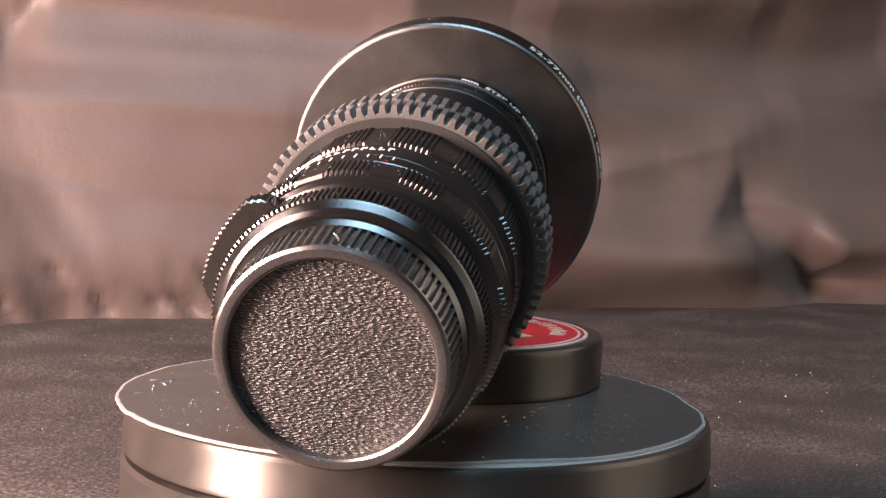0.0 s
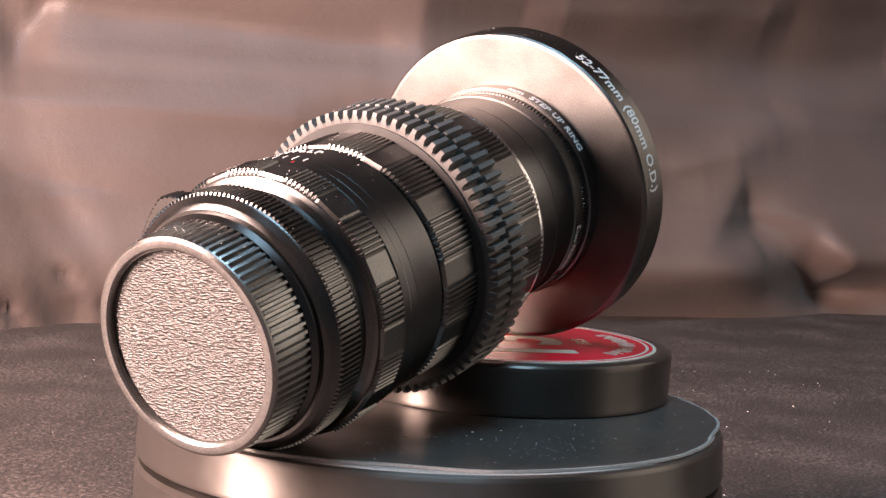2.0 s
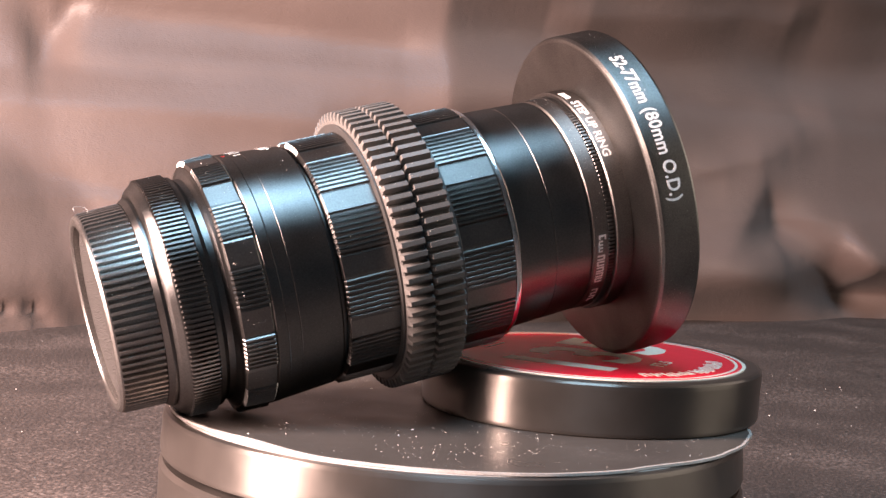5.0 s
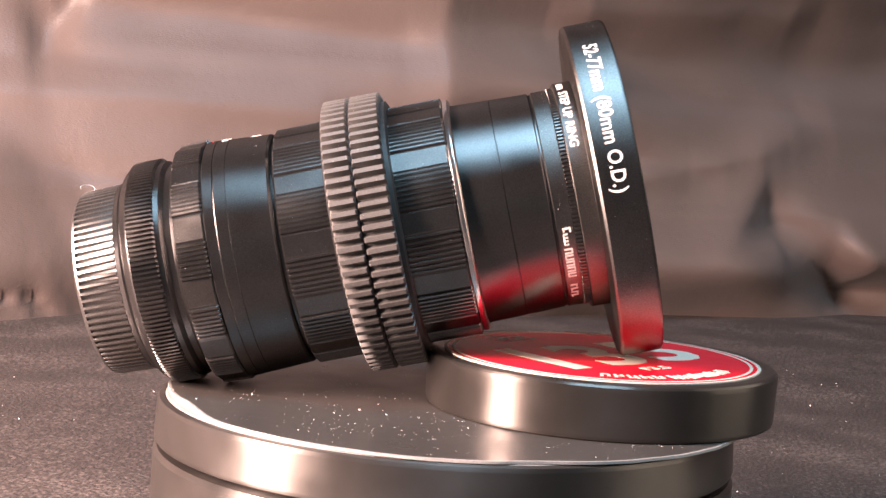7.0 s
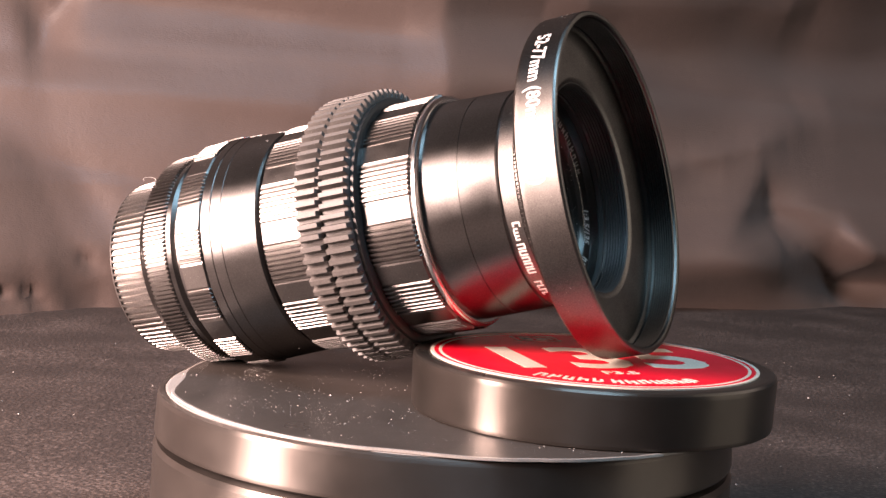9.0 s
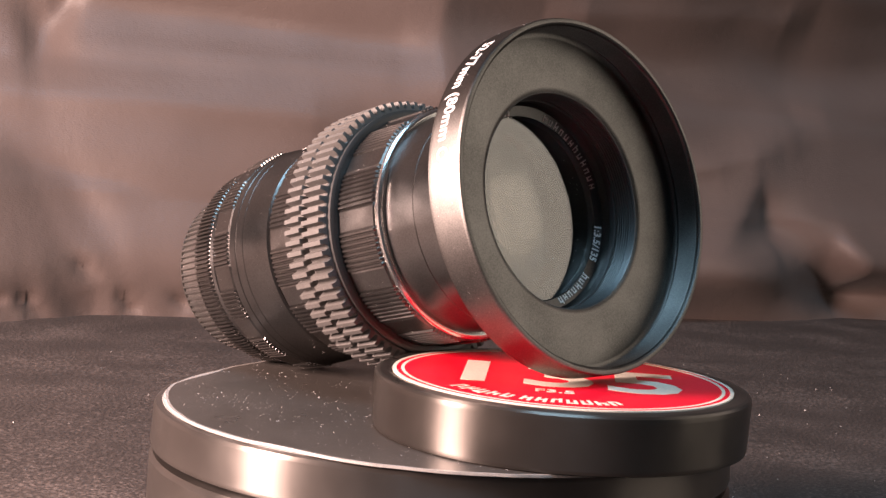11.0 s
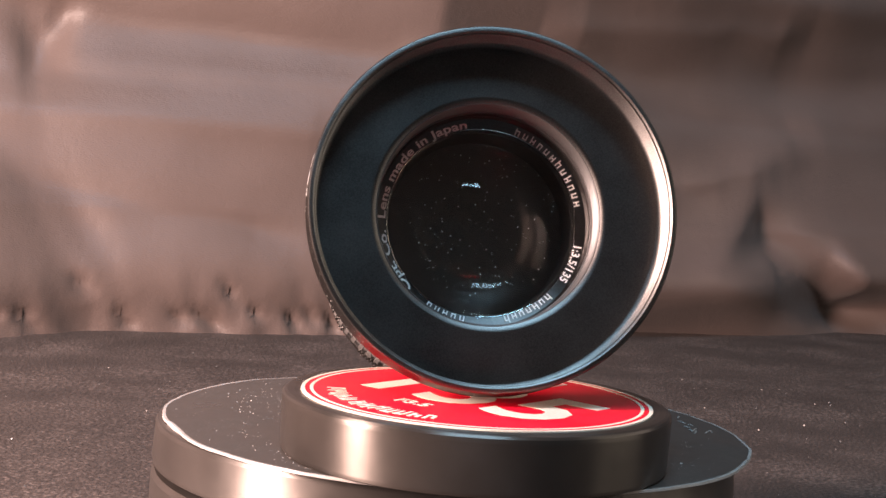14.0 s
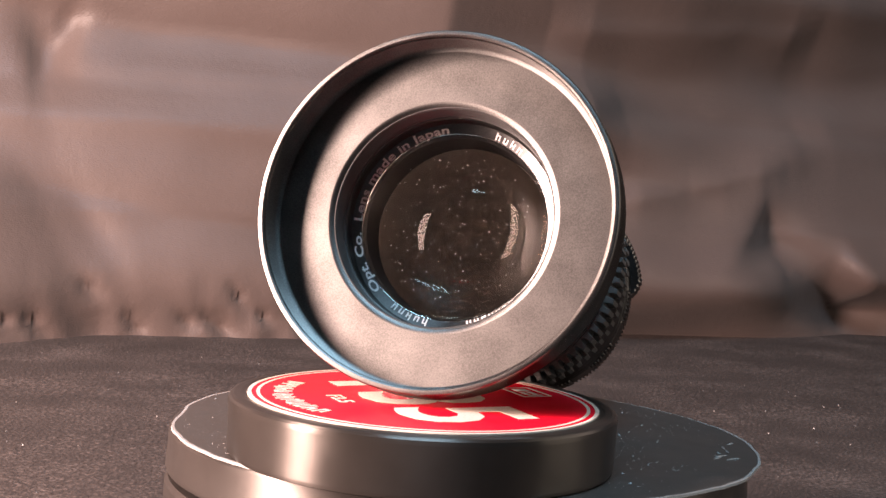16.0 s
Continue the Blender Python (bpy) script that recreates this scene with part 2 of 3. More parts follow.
def lettering(name, text, height, material, parent, place, label="", spread=1.0):
    """Text as a thin mesh; place() takes each point (x along, y up, depth) in millimetres to its spot on the thing."""
    cu = bpy.data.curves.new(name, "FONT")
    cu.body, cu.size, cu.align_x = text, height * MM * 1.37, "CENTER"
    cu.extrude, cu.space_character, cu.resolution_u = 0.00004, 1.03, 3
    cu.offset = height * MM * 0.028
    ob = bpy.data.objects.new(name, cu)
    scene.collection.objects.link(ob)
    dg = bpy.context.evaluated_depsgraph_get()
    me = bpy.data.meshes.new_from_object(ob.evaluated_get(dg))
    bpy.data.objects.remove(ob)
    bpy.data.curves.remove(cu)
    for v in me.vertices:
        v.co = Vector(place(v.co.x / MM * spread, v.co.y / MM, v.co.z / MM)) * MM
    me.materials.clear()
    me.materials.append(material)
    made = new(name, me)
    made.parent = parent
    return tagged(made, label)


def bars(name, pieces, material, parent, place, label=""):
    """Plain strokes (x, y, wide, high) in millimetres laid by place(), each a small raised part."""
    for count, (x, y, w, h) in enumerate(pieces):
        bm = bmesh.new()
        n = max(1, int(w / 1.0))
        up = 0.05 + 0.012 * (count % 3)
        for k in range(n):
            x0, x1 = x - w / 2 + w * k / n, x - w / 2 + w * (k + 1) / n
            corners = ((x0, y - h / 2), (x1, y - h / 2), (x1, y + h / 2), (x0, y + h / 2))
            top = [bm.verts.new(Vector(place(p, q, up)) * MM) for p, q in corners]
            low = [bm.verts.new(Vector(place(p, q, -0.05)) * MM) for p, q in corners]
            bm.faces.new(top)
            for i in range(4):
                bm.faces.new((top[i], low[i], low[(i + 1) % 4], top[(i + 1) % 4]))
        bmesh.ops.remove_doubles(bm, verts=bm.verts, dist=1e-7)
        part(name, bm, material, parent, label if count == 0 else "")


def on_barrel(radius, along, angle):
    """Writing that runs round the barrel, its top towards the front."""
    def place(x, y, depth):
        a = radians(angle) + x / radius
        r = radius + 0.03 + depth
        return (r * math.cos(a), r * math.sin(a), along + y)
    return place


# ---- the setting ----
TABLE_Z = -48 * MM


def build_table():
    bm = bmesh.new()
    bmesh.ops.create_grid(bm, x_segments=120, y_segments=120, size=1.6)
    for v in bm.verts:
        d = v.co.xy.length
        if d > 0.1:
            v.co.z = 0.0022 * (noise.noise(Vector((v.co.x * 9, v.co.y * 14, 0))) - 0.35) * min(1, (d - 0.1) * 8)
        v.co.z = min(v.co.z, 0.0006)
    ob = part("table", bm, M_TABLE)
    ob.location.z = TABLE_Z
    tagged(ob, "dark brown speckled cloth spread over the table", "table", kind="structure")


BACK_TURN = 21.8


PLEATS = [(-215, -22), (-134, -24), (-118, -36), (-150, -38), (-141, -42), (-160, -40), (-96, -40), (-84, -38), (-72, -41), (-245, -40), (-262, -38), (-190, -41)]
CREASES = [(-330, -8, 134, -0.07, -7, 17), (-320, -60, 74, -0.03, 6, 13), (-270, -90, 36, -0.16, -6, 12), (-230, -20, 100, -0.02, 3, 8),
           (60, 300, 140, 0.08, 8, 17), (90, 310, 97, -0.03, -8, 15), (100, 260, 34, 0.20, 7, 12), (20, 200, 62, -0.1, -5, 10)]
HOLLOWS = [(135, -58, 70, 22, -0.1, 28), (-238, 106, 12, 16, -0.8, 8), (-226, 120, 7, 12, 0.9, 6), (-241, 88, 5, 14, 0.2, 5), (-216, 12, 18, 17, -0.9, 4)]
COVE = ((0, 0.1, 0.44, 0.85, 1.0), (-6, -5, 4, -20, -34), (3, 6, 22, 20, 12))


def fold(e, z):
    """How far the hanging cloth stands out, in millimetres, at e along and z up in millimetres."""
    n = noise.noise
    drift = 15 * n(Vector((e / 170, 0.3, 2)))
    phase = 2 * math.pi * (z - 8 + drift - 0.03 * e) / 97
    side = 1 / (1 + math.exp(-(e + 15) / 25))
    wav = (5.2 + 7.0 * side) * (math.cos(phase + 1.57) + 0.2 * math.cos(2 * phase + 2.2))
    wav *= 0.85 + 0.5 * n(Vector((e / 150, z / 110, 4)))
    wav += 4.5 * n(Vector((e / 110 + z / 150, z / 70, 7))) + 0.8 * n(Vector((e / 50, z / 30, 11)))
    # slanting folds that run up towards the far corner
    wav += 4 * min(1, max(0, (115 - z) / 45)) * side * math.exp(-(((e - 256) * 0.69 - (z - 68) * 0.72) / 22) ** 2) * max(0, min(1, (z + 10) / 40))
    wav += 0.4 * max(0, -(e + 240) - (z - 20) * 0.5) * max(0, min(1, (60 - z) / 30))
    # sharp creases: along from, along to, height, slope, depth, width
    for e0, e1, z0, slope, deep, wide in CREASES:
        ends = min(1, max(0, (e - e0) / 30)) * min(1, max(0, (e1 - e) / 30))
        if ends > 0:
            off = z - z0 - slope * (e - e0) + 3 * n(Vector((e / 40, z0, 5)))
            wav += ends * deep * math.exp(-math.sqrt(off * off + 3) / wide)
    # an upright crease, past which the cloth turns away
    lift = min(1, max(0, (z - 20) / 70))
    wav += (lift * 0.22 * max(e + 15, -220) if e < -15 else -(0.10 + 0.20 * lift) * min(e + 15, 430))
    # gathered pleats along the foot, on one side
    if z < 10:
        gather = max(0, 1 - (z + 48) / 50) * (1 if e < 0 else max(0, 1 - e / 70))
        wav += gather * 3.2 * n(Vector((e / 11, z / 30, 3)))
        for pe, pz in PLEATS:
            wav -= 5.2 * math.exp(-((e - pe - 0.5 * (pz - z)) / (2.4 + 0.02 * (pe % 70))) ** 2 - ((z - pz) / (5 + 0.05 * (pe % 60))) ** 2)
    # the cove under the slanting fold, shallow at its tip and deep where it ends
    x = (e - 184) / 128
    if 0 < x < 1.5:
        mid = float(np.interp(x, COVE[0], COVE[1]))
        half = float(np.interp(x, COVE[0], COVE[2]))
        off = (z - mid) / half
        edge = (off - 1) * 3.0 if off > 0 else (-off - 1) * 2.4
        wav -= (10 + 32 * min(x, 1)) * min(1, x / 0.5) * min(1, (1.5 - x) / 0.45) / (1 + math.exp(min(60, edge)))
    # smaller hollows and full places
    for he, hz, we, wz, lean, deep in HOLLOWS:
        x, y = e - he, z - hz
        wav -= deep * math.exp(-(x / we) ** 2 - ((y - lean * x) / wz) ** 2)
    return wav


def build_backdrop():
    bm = bmesh.new()
    cols, rows = 330, 150
    grid = []
    for j in range(rows + 1):
        z = -50 + 700 * (j / rows) ** 1.7
        line = []
        for i in range(cols + 1):
            u = i / cols * 2 - 1
            e = 60 + 900 * u * (0.45 + 0.55 * u * u)
            line.append(bm.verts.new((e * MM, -fold(e, z) * MM, z * MM)))
        grid.append(line)
    for j in range(rows):
        for i in range(cols):
            bm.faces.new((grid[j][i], grid[j][i + 1], grid[j + 1][i + 1], grid[j + 1][i]))
    ob = part("backdrop", bm, M_SATIN_CLOTH, smooth=80)
    mod = ob.modifiers.new("thickness", "SOLIDIFY")
    mod.thickness, mod.offset = 0.0012, 1
    ob.matrix_world = pose(0, 0.526, 0, 0, 0, BACK_TURN)
    tagged(ob, "creased brown satin cloth hung behind the turntable", "backdrop", kind="structure")


def wall(name, x, y, z, sx, sy, sz, label, category):
    bm = bmesh.new()
    bmesh.ops.create_cube(bm, size=1)
    bmesh.ops.scale(bm, vec=(sx, sy, sz), verts=bm.verts)
    ob = part(name, bm, M_WALL)
    ob.location = (x, y, z)
    tagged(ob, label, category, kind="structure")


build_table()
build_backdrop()
wall("wall_north", 0, 1.65, 0.9, 3.4, 0.1, 2.1, "plain dim painted wall behind the cloth", "wall")
wall("wall_south", 0, -1.65, 0.9, 3.4, 0.1, 2.1, "plain dim painted wall", "wall")
wall("wall_east", 1.65, 0, 0.9, 0.1, 3.2, 2.1, "plain dim painted wall", "wall")
wall("wall_west", -1.65, 0, 0.9, 0.1, 3.2, 2.1, "plain dim painted wall", "wall")
wall("ceiling", 0, 0, 2.0, 3.4, 3.4, 0.1, "plain dim painted ceiling", "ceiling")


# ---- the turntable ----
def build_turntable():
    top = new("turntable")
    top.location.z = 0
    tagged(top, "round black turntable with a metal-edged platter, turning", "turntable")
    part("base", lathe([(-48, 0), (-48, 69.2), (-47, 70.0), (-13, 69.6), (-11.8, 68.8), (-11.6, 60), (-11.6, 0)], 160), M_PLATTER, top, "plain dark round base")
    part("spindle", lathe([(-11.7, 0), (-11.7, 58), (-10.2, 58), (-10.2, 0)], 64), M_INNER, top)
    platter = part("platter", lathe([(-10.4, 0), (-10.4, 68.6), (-10.0, 69.3), (-9.3, 69.5), (-1.2, 69.0), (-0.3, 68.6), (0, 67.6), (0, 0)], 160), M_PLATTER, top,
                   "satin dark metal platter rim")
    part("pale_edge", lathe([(0.0, 62.0), (0.12, 62.0), (0.2, 66.6), (0.05, 67.1), (-0.1, 67.2)], 160), M_FILM_EDGE, platter, "pale worn edge under the film")
    # the film on top sits a little off centre, its cut edge worn white
    bm = bmesh.new()
    steps = 220
    rings = [[], [], [], []]
    for k in range(steps):
        a = 2 * math.pi * k / steps
        wob = 0.5 * noise.noise(Vector((math.cos(a) * 6, math.sin(a) * 6, 2))) + 0.25 * noise.noise(Vector((math.cos(a) * 22, math.sin(a) * 22, 5)))
        dent = -2.6 * math.exp(-(((math.degrees(a) - 200) / 11) ** 2)) - 1.4 * math.exp(-(((math.degrees(a) - 280) / 9) ** 2))
        r = 69.8 + wob + dent
        lift = 0.12 * noise.noise(Vector((math.cos(a) * 5, math.sin(a) * 5, 8)))
        for ring, (rr, z) in zip(rings, ((r - 0.5, 0.05), (r, 0.25 + lift), (r - 0.1, 0.78 + lift), (r - 0.75, 0.8))):
            ring.append(bm.verts.new(((2.6 + rr * math.cos(a)) * MM, (1.9 + rr * math.sin(a)) * MM, z * MM)))
    for p, q in zip(rings, rings[1:]):
        for k in range(steps):
            bm.faces.new((p[k], p[(k + 1) % steps], q[(k + 1) % steps], q[k]))
    bm.faces.new(rings[3])
    bm.faces.new(rings[0][::-1])
    film = part("film", bm, M_FILM, platter, "glossy dark film with dust on it")
    film.data.materials.append(M_FILM_EDGE)
    for f in film.data.polygons:
        if 3 < len(f.vertices) < 5 and f.index < 3 * steps:
            f.material_index = 1
    # where the film has puckered near its edge
    rnd = random.Random(12)
    bm = bmesh.new()
    for k in range(9):
        a = radians(84 + 17 * rnd.random())
        r0, turn, ln = 60 + 8 * rnd.random(), rnd.uniform(-0.9, 0.9) + a + 1.57, rnd.uniform(2.0, 6.0)
        cx, cy = 2.6 + r0 * math.cos(a), 1.9 + (r0 - 3) * math.sin(a)
        rows = []
        for i in range(7):
            u = i / 6 * 2 - 1
            w, h = 0.16 * (1 - u * u) + 0.02, 0.4 * (1 - u * u) * (0.7 + 0.3 * math.sin(5 * u + k))
            x, y = cx + u * ln / 2 * math.cos(turn) + 0.4 * math.sin(4 * u + k) * math.sin(turn), cy + u * ln / 2 * math.sin(turn)
            rows.append([bm.verts.new(((x - d * w * math.sin(turn)) * MM, (y + d * w * math.cos(turn)) * MM, (0.78 + h * (1 - d * d)) * MM)) for d in (-1, -0.4, 0.2, 1)])
        for p, q in zip(rows, rows[1:]):
            for i in range(3):
                bm.faces.new((p[i], p[i + 1], q[i + 1], q[i]))
    part("pucker", bm, M_FILM_EDGE, film, "pale puckers in the film")
    # dust lying on the film
    rnd = random.Random(4)
    bm = bmesh.new()
    for _ in range(2600):
        a, r = rnd.uniform(0, 6.283), 66 * math.sqrt(rnd.random())
        x, y = 2.6 + r * math.cos(a), 0.8 + r * math.sin(a)
        if noise.noise(Vector((x / 16, y / 16, 3))) < rnd.uniform(-0.25, 0.3):
            continue
        size = rnd.uniform(0.05, 0.13) * (2.0 if rnd.random() < 0.05 else 1)
        turn = rnd.uniform(0, 3.14)
        c, s = math.cos(turn) * size, math.sin(turn) * size * rnd.uniform(0.6, 2.2)
        base = [bm.verts.new(((x + p * c - q * s) * MM, (y + p * s + q * c) * MM, 0.80 * MM)) for p, q in ((-1, -0.6), (1, -0.5), (0.2, 0.8))]
        tip = bm.verts.new((x * MM, y * MM, (0.80 + size) * MM))
        for i in range(3):
            bm.faces.new((base[i], base[(i + 1) % 3], tip))
    tagged(part("dust", bm, M_GREY, platter, "pale dust specks"), kind="stuff")
    return top, platter


turntable, platter = build_turntable()


# ---- the round tin that props the lens up ----
TIN_AT = (36.6, -3.6)


def build_tin():
    tin = new("round_tin")
    tagged(tin, "low round dark metal cap with a red printed disc on top", "lens cap")
    z0 = 0.82
    part("body", lathe([(0, 0), (0, 41.2), (0.3, 41.7), (1.0, 41.9), (11.0, 42.2), (11.9, 42.1), (12.4, 41.7), (12.65, 41.0), (12.72, 39.4), (12.6, 38.8), (12.6, 0)], 160), M_TIN, tin)
    sticker = part("sticker", lathe([(12.55, 0), (12.55, 38.1), (12.82, 38.1), (12.85, 37.9), (12.85, 0)], 128), M_STICKER, tin, "glossy red printed disc")
    part("outer_band", lathe([(12.84, 37.3), (12.875, 37.3), (12.875, 38.12), (12.6, 38.14)], 128), M_CREAM, sticker, "cream printed band")
    part("inner_band", lathe([(12.84, 35.5), (12.88, 35.5), (12.88, 36.25), (12.84, 36.25)], 128), M_CREAM, sticker, "thin cream printed ring")
    ca, sa = math.cos(radians(35)), math.sin(radians(35))

    def flat(cx, cy):
        def place(x, y, depth):
            px, py = cx + x, cy + y
            return (px * ca - py * sa, px * sa + py * ca, 12.87 + depth * 0.5)
        return place

    lettering("digit", "1", 28, M_CREAM, sticker, flat(-19.5, -12.5))
    lettering("digit", "3", 28, M_CREAM, sticker, flat(-0.5, -12.5))
    lettering("digit", "5", 28, M_CREAM, sticker, flat(18.5, -12.5))
    lettering("aperture_print", "F3.5", 3.4, M_CREAM, sticker, flat(-1.5, -20.6), spread=1.1)

    def arc(x, y, depth):
        a = radians(-96) + x / 30.5
        r = 30.5 - y
        px, py = r * math.cos(a), r * math.sin(a)
        return (px * ca - py * sa, px * sa + py * ca, 12.9 + depth * 0.5)

    rnd = random.Random(2)
    strokes = []
    for word0, count in ((-20.5, 5), (-4.0, 7)):
        for k in range(count):
            x = word0 + k * 3.1
            strokes += [(x - 0.8, 0, 0.75, 4.0), (x + 0.75, rnd.choice((0, 0.7, -0.6)), 0.75, rnd.choice((2.4, 4.0))), (x, rnd.choice((1.6, -1.5, 0)), 1.6, 0.85)]
    bars("lettering", strokes, M_CREAM, sticker, arc, "cream strokes of a printed name")
    mark = [(-5.5, 0, 0.5, 7), (5.5, 0, 0.5, 7), (0, 3.4, 11, 0.5), (0, -3.4, 11, 0.5), (-2.5, 0, 3, 3.4), (1.5, 0.8, 3.4, 1.2), (1.5, -1.2, 3.0, 1.4), (4.0, 0.2, 0.8, 3.6)]
    bars("emblem", mark, M_GREY, sticker, flat(-4, 28.0), "small pale printed emblem")
    tin.matrix_world = pose(TIN_AT[0] * MM, TIN_AT[1] * MM, z0 * MM)
    return tin


tin = build_tin()

# ---- the lens ----
LENS_AT = Vector((-10.45, 3.11, 42.05)) * MM
LENS_AXIS = Vector((0.96071591, -0.12423757, 0.24817326))


def lens_pose():
    d = LENS_AXIS.normalized()
    u = Vector((-d.y, d.x, 0)).normalized()
    v = d.cross(u)
    m = Matrix((u, v, d)).transposed().to_4x4()
    return Matrix.Translation(LENS_AT) @ m


def build_lens():
    lens = new("camera_lens")
    tagged(lens, "black vintage camera lens lying tilted with grey gear rings", "camera lens")

    # rear cap
    cap = part("rear_cap", toothed([(-77.0, 21.9, 22.35), (-76.4, 21.8, 22.6), (-67.6, 22.1, 22.9), (-67.3, 22.2, 22.3)], teeth(84, 0.34, 0.14), 19.6),
               M_CAP, lens, "ridged black plastic rear cap", smooth=25)
    part("cap_rim", lathe([(-76.2, 19.7), (-77.4, 19.8), (-77.8, 20.2), (-77.9, 20.9), (-77.8, 21.7), (-77.3, 22.3), (-76.9, 22.4), (-76.9, 19.7)], 128, True), M_CAP, cap, "smooth rounded rim")
    part("cap_face", lathe([(-76.1, 0), (-76.15, 8), (-76.15, 19.72), (-75.2, 19.72), (-75.2, 0)], 128), M_LEATHER, cap, "leather-grained black face")
    part("collar", lathe([(-67.4, 20), (-67.4, 22.9), (-66.2, 23.7), (-65.4, 23.7), (-65.4, 20)], 128, True), M_SATIN, lens)

    # mount with its milled edge
    mount = part("mount", lathe([(-65.5, 20), (-65.5, 24.4), (-64.9, 25.4), (-63.6, 26.5), (-63.2, 26.7), (-63.2, 20)], 128, True), M_SATIN, lens)
    part("milled_edge", toothed([(-63.3, 26.3, 26.7), (-63.0, 26.5, 27.2), (-57.2, 26.5, 27.2), (-56.7, 26.2, 26.6)], teeth(150, 0.4, 0.15), 20), M_BLACK, mount, smooth=25)
    part("neck", lathe([(-56.8, 20), (-56.8, 26.5), (-55.6, 26.3), (-54.6, 25.4), (-53.2, 25.4), (-52.4, 26.6), (-51.9, 27.8), (-51.9, 20)], 128, True), M_SATIN, lens)

    # the switch that stands out beside the mount
    bm = bmesh.new()
    rings = []
    count = 46
    for k in range(count + 1):
        a = radians(2 + 54 * k / count)
        edge = min(1, 6 * min(k, count - k) / count)
        crest = 27.0 + 4.2 * math.sqrt(edge) + (0.35 if k % 2 else 0)
        rings.append([bm.verts.new((rr * MM * math.cos(a), rr * MM * math.sin(a), ss * MM)) for ss, rr in
                      ((-57.4, 25.2), (-57.4, crest - 0.4), (-57.0, crest), (-53.2, crest), (-52.8, crest - 0.4), (-52.8, 25.2))])
    for p, q in zip(rings, rings[1:]):
        for i in range(6):
            bm.faces.new((p[i], p[(i + 1) % 6], q[(i + 1) % 6], q[i]))
    bm.faces.new(rings[0])
    bm.faces.new(rings[-1][::-1])
    part("switch", bm, M_BLACK, lens, "raised ridged switch", smooth=20)

    # aperture ring
    part("aperture_ring", toothed([(-52.0, 27.6, 28.4), (-51.6, 28.3, 29.15), (-45.2, 28.5, 29.4), (-44.8, 28.4, 28.9)], scalloped(136.3, knurl=17.0, radius=29.2), 20), M_BLACK, lens,
         "ribbed black aperture ring", smooth=8)

    # fixed barrel with the distance scale
    barrel = part("barrel", lathe([(-45.0, 20), (-45.0, 28.4), (-44.4, 28.9), (-42.2, 28.8), (-42.05, 28.66), (-41.9, 28.72), (-39.2, 28.6), (-39.1, 28.5), (-39.0, 28.58),
                                   (-29.6, 28.0), (-29.1, 27.5), (-28.9, 26.6), (-28.0, 26.6), (-28.0, 20)], 160, True), M_SATIN, lens, "smooth satin black barrel")
    scale = []
    rnd = random.Random(9)
    for k in range(9):
        x = -6 + k * 1.9
        scale += [(x, 0, 0.45, 2.0), (x + 0.6, rnd.choice((0.6, -0.6)), 0.8, 0.45)]
    bars("distance_scale", scale, M_WHITE, barrel, on_barrel(28.25, -33.2, 76), "white engraved figures")
    bars("depth_scale", [(k * 2.6, 0, 0.3, 1.6 + 0.7 * (k % 2)) for k in range(-6, 7)], M_WHITE, barrel, on_barrel(28.7, -40.2, 68), "white engraved lines")
    dot = lathe([(0, 0), (0.12, 0.35), (0, 0.55)], 16)
    dot_ob = part("index_dot", dot, M_RED_DOT, barrel, "small red dot")
    a = radians(97)
    dot_ob.matrix_local = Matrix.Translation(Vector((28.75 * math.cos(a), 28.75 * math.sin(a), -43.2)) * MM) @ Vector((math.cos(a), math.sin(a), 0)).to_track_quat("Z", "Y").to_matrix().to_4x4()

    # focusing ring with two gear rings on it
    focus = part("focus_ring", toothed([(-28.2, 27.0, 27.7), (-27.7, 27.8, 28.6), (11.9, 27.9, 28.8), (12.3, 27.4, 28.2)], scalloped(151.6, radius=28.7), 20), M_BLACK, lens,
                 "ribbed black focusing ring", smooth=8)
    for s0, turn in ((-15.7, 0.0), (-9.15, math.pi / 78)):
        w = 6.15 if s0 < -12 else 7.2
        part("gear_ring", toothed([(s0, 31.0, 32.2), (s0 + 0.35, 31.3, 33.1), (s0 + w - 0.35, 31.3, 33.1), (s0 + w, 31.0, 32.2)], teeth(78, 0.40, 0.16, turn), 28.4),
             M_RUBBER, focus, "grey toothed focus gear ring", smooth=25)
    part("gear_seat", lathe([(-16.2, 28), (-16.2, 30.4), (-1.0, 30.6), (-0.6, 29.8), (-0.6, 28)], 128, True), M_INNER, focus)

    part("bright_ring", lathe([(12.2, 22), (12.2, 27.6), (12.45, 28.05), (12.8, 28.2), (13.5, 28.15), (13.9, 27.8), (14.15, 27.2), (14.15, 22)], 160, True), M_CHROME, lens, "polished metal ring")
    part("front_barrel", lathe([(13.8, 25), (13.8, 26.35), (14.2, 26.5), (23.25, 26.25), (23.35, 26.1), (23.45, 26.1), (23.55, 26.23), (32.5, 25.95), (32.8, 25.6), (33.3, 25.5), (33.3, 23.2), (13.8, 23.2)], 160, True),
         M_SATIN, lens, "smooth satin black front barrel")
    filt = part("filter_ring", lathe([(33.2, 24.6), (33.2, 25.6), (33.5, 26.05), (37.0, 26.05), (37.2, 25.8), (37.2, 24.6)], 160, True), M_RING, lens, "slim black filter ring")
    part("filter_grip", toothed([(37.1, 25.7, 25.9), (37.3, 25.8, 26.25), (38.6, 25.8, 26.25), (38.8, 25.7, 25.9)], teeth(170, 0.4, 0.15), 24.6), M_BLACK, filt, smooth=25)
    mark = [(-5.6, 0.4, 0.45, 1.7), (-5.1, 1.1, 1.0, 0.4), (-5.3, -0.4, 1.0, 0.4)]
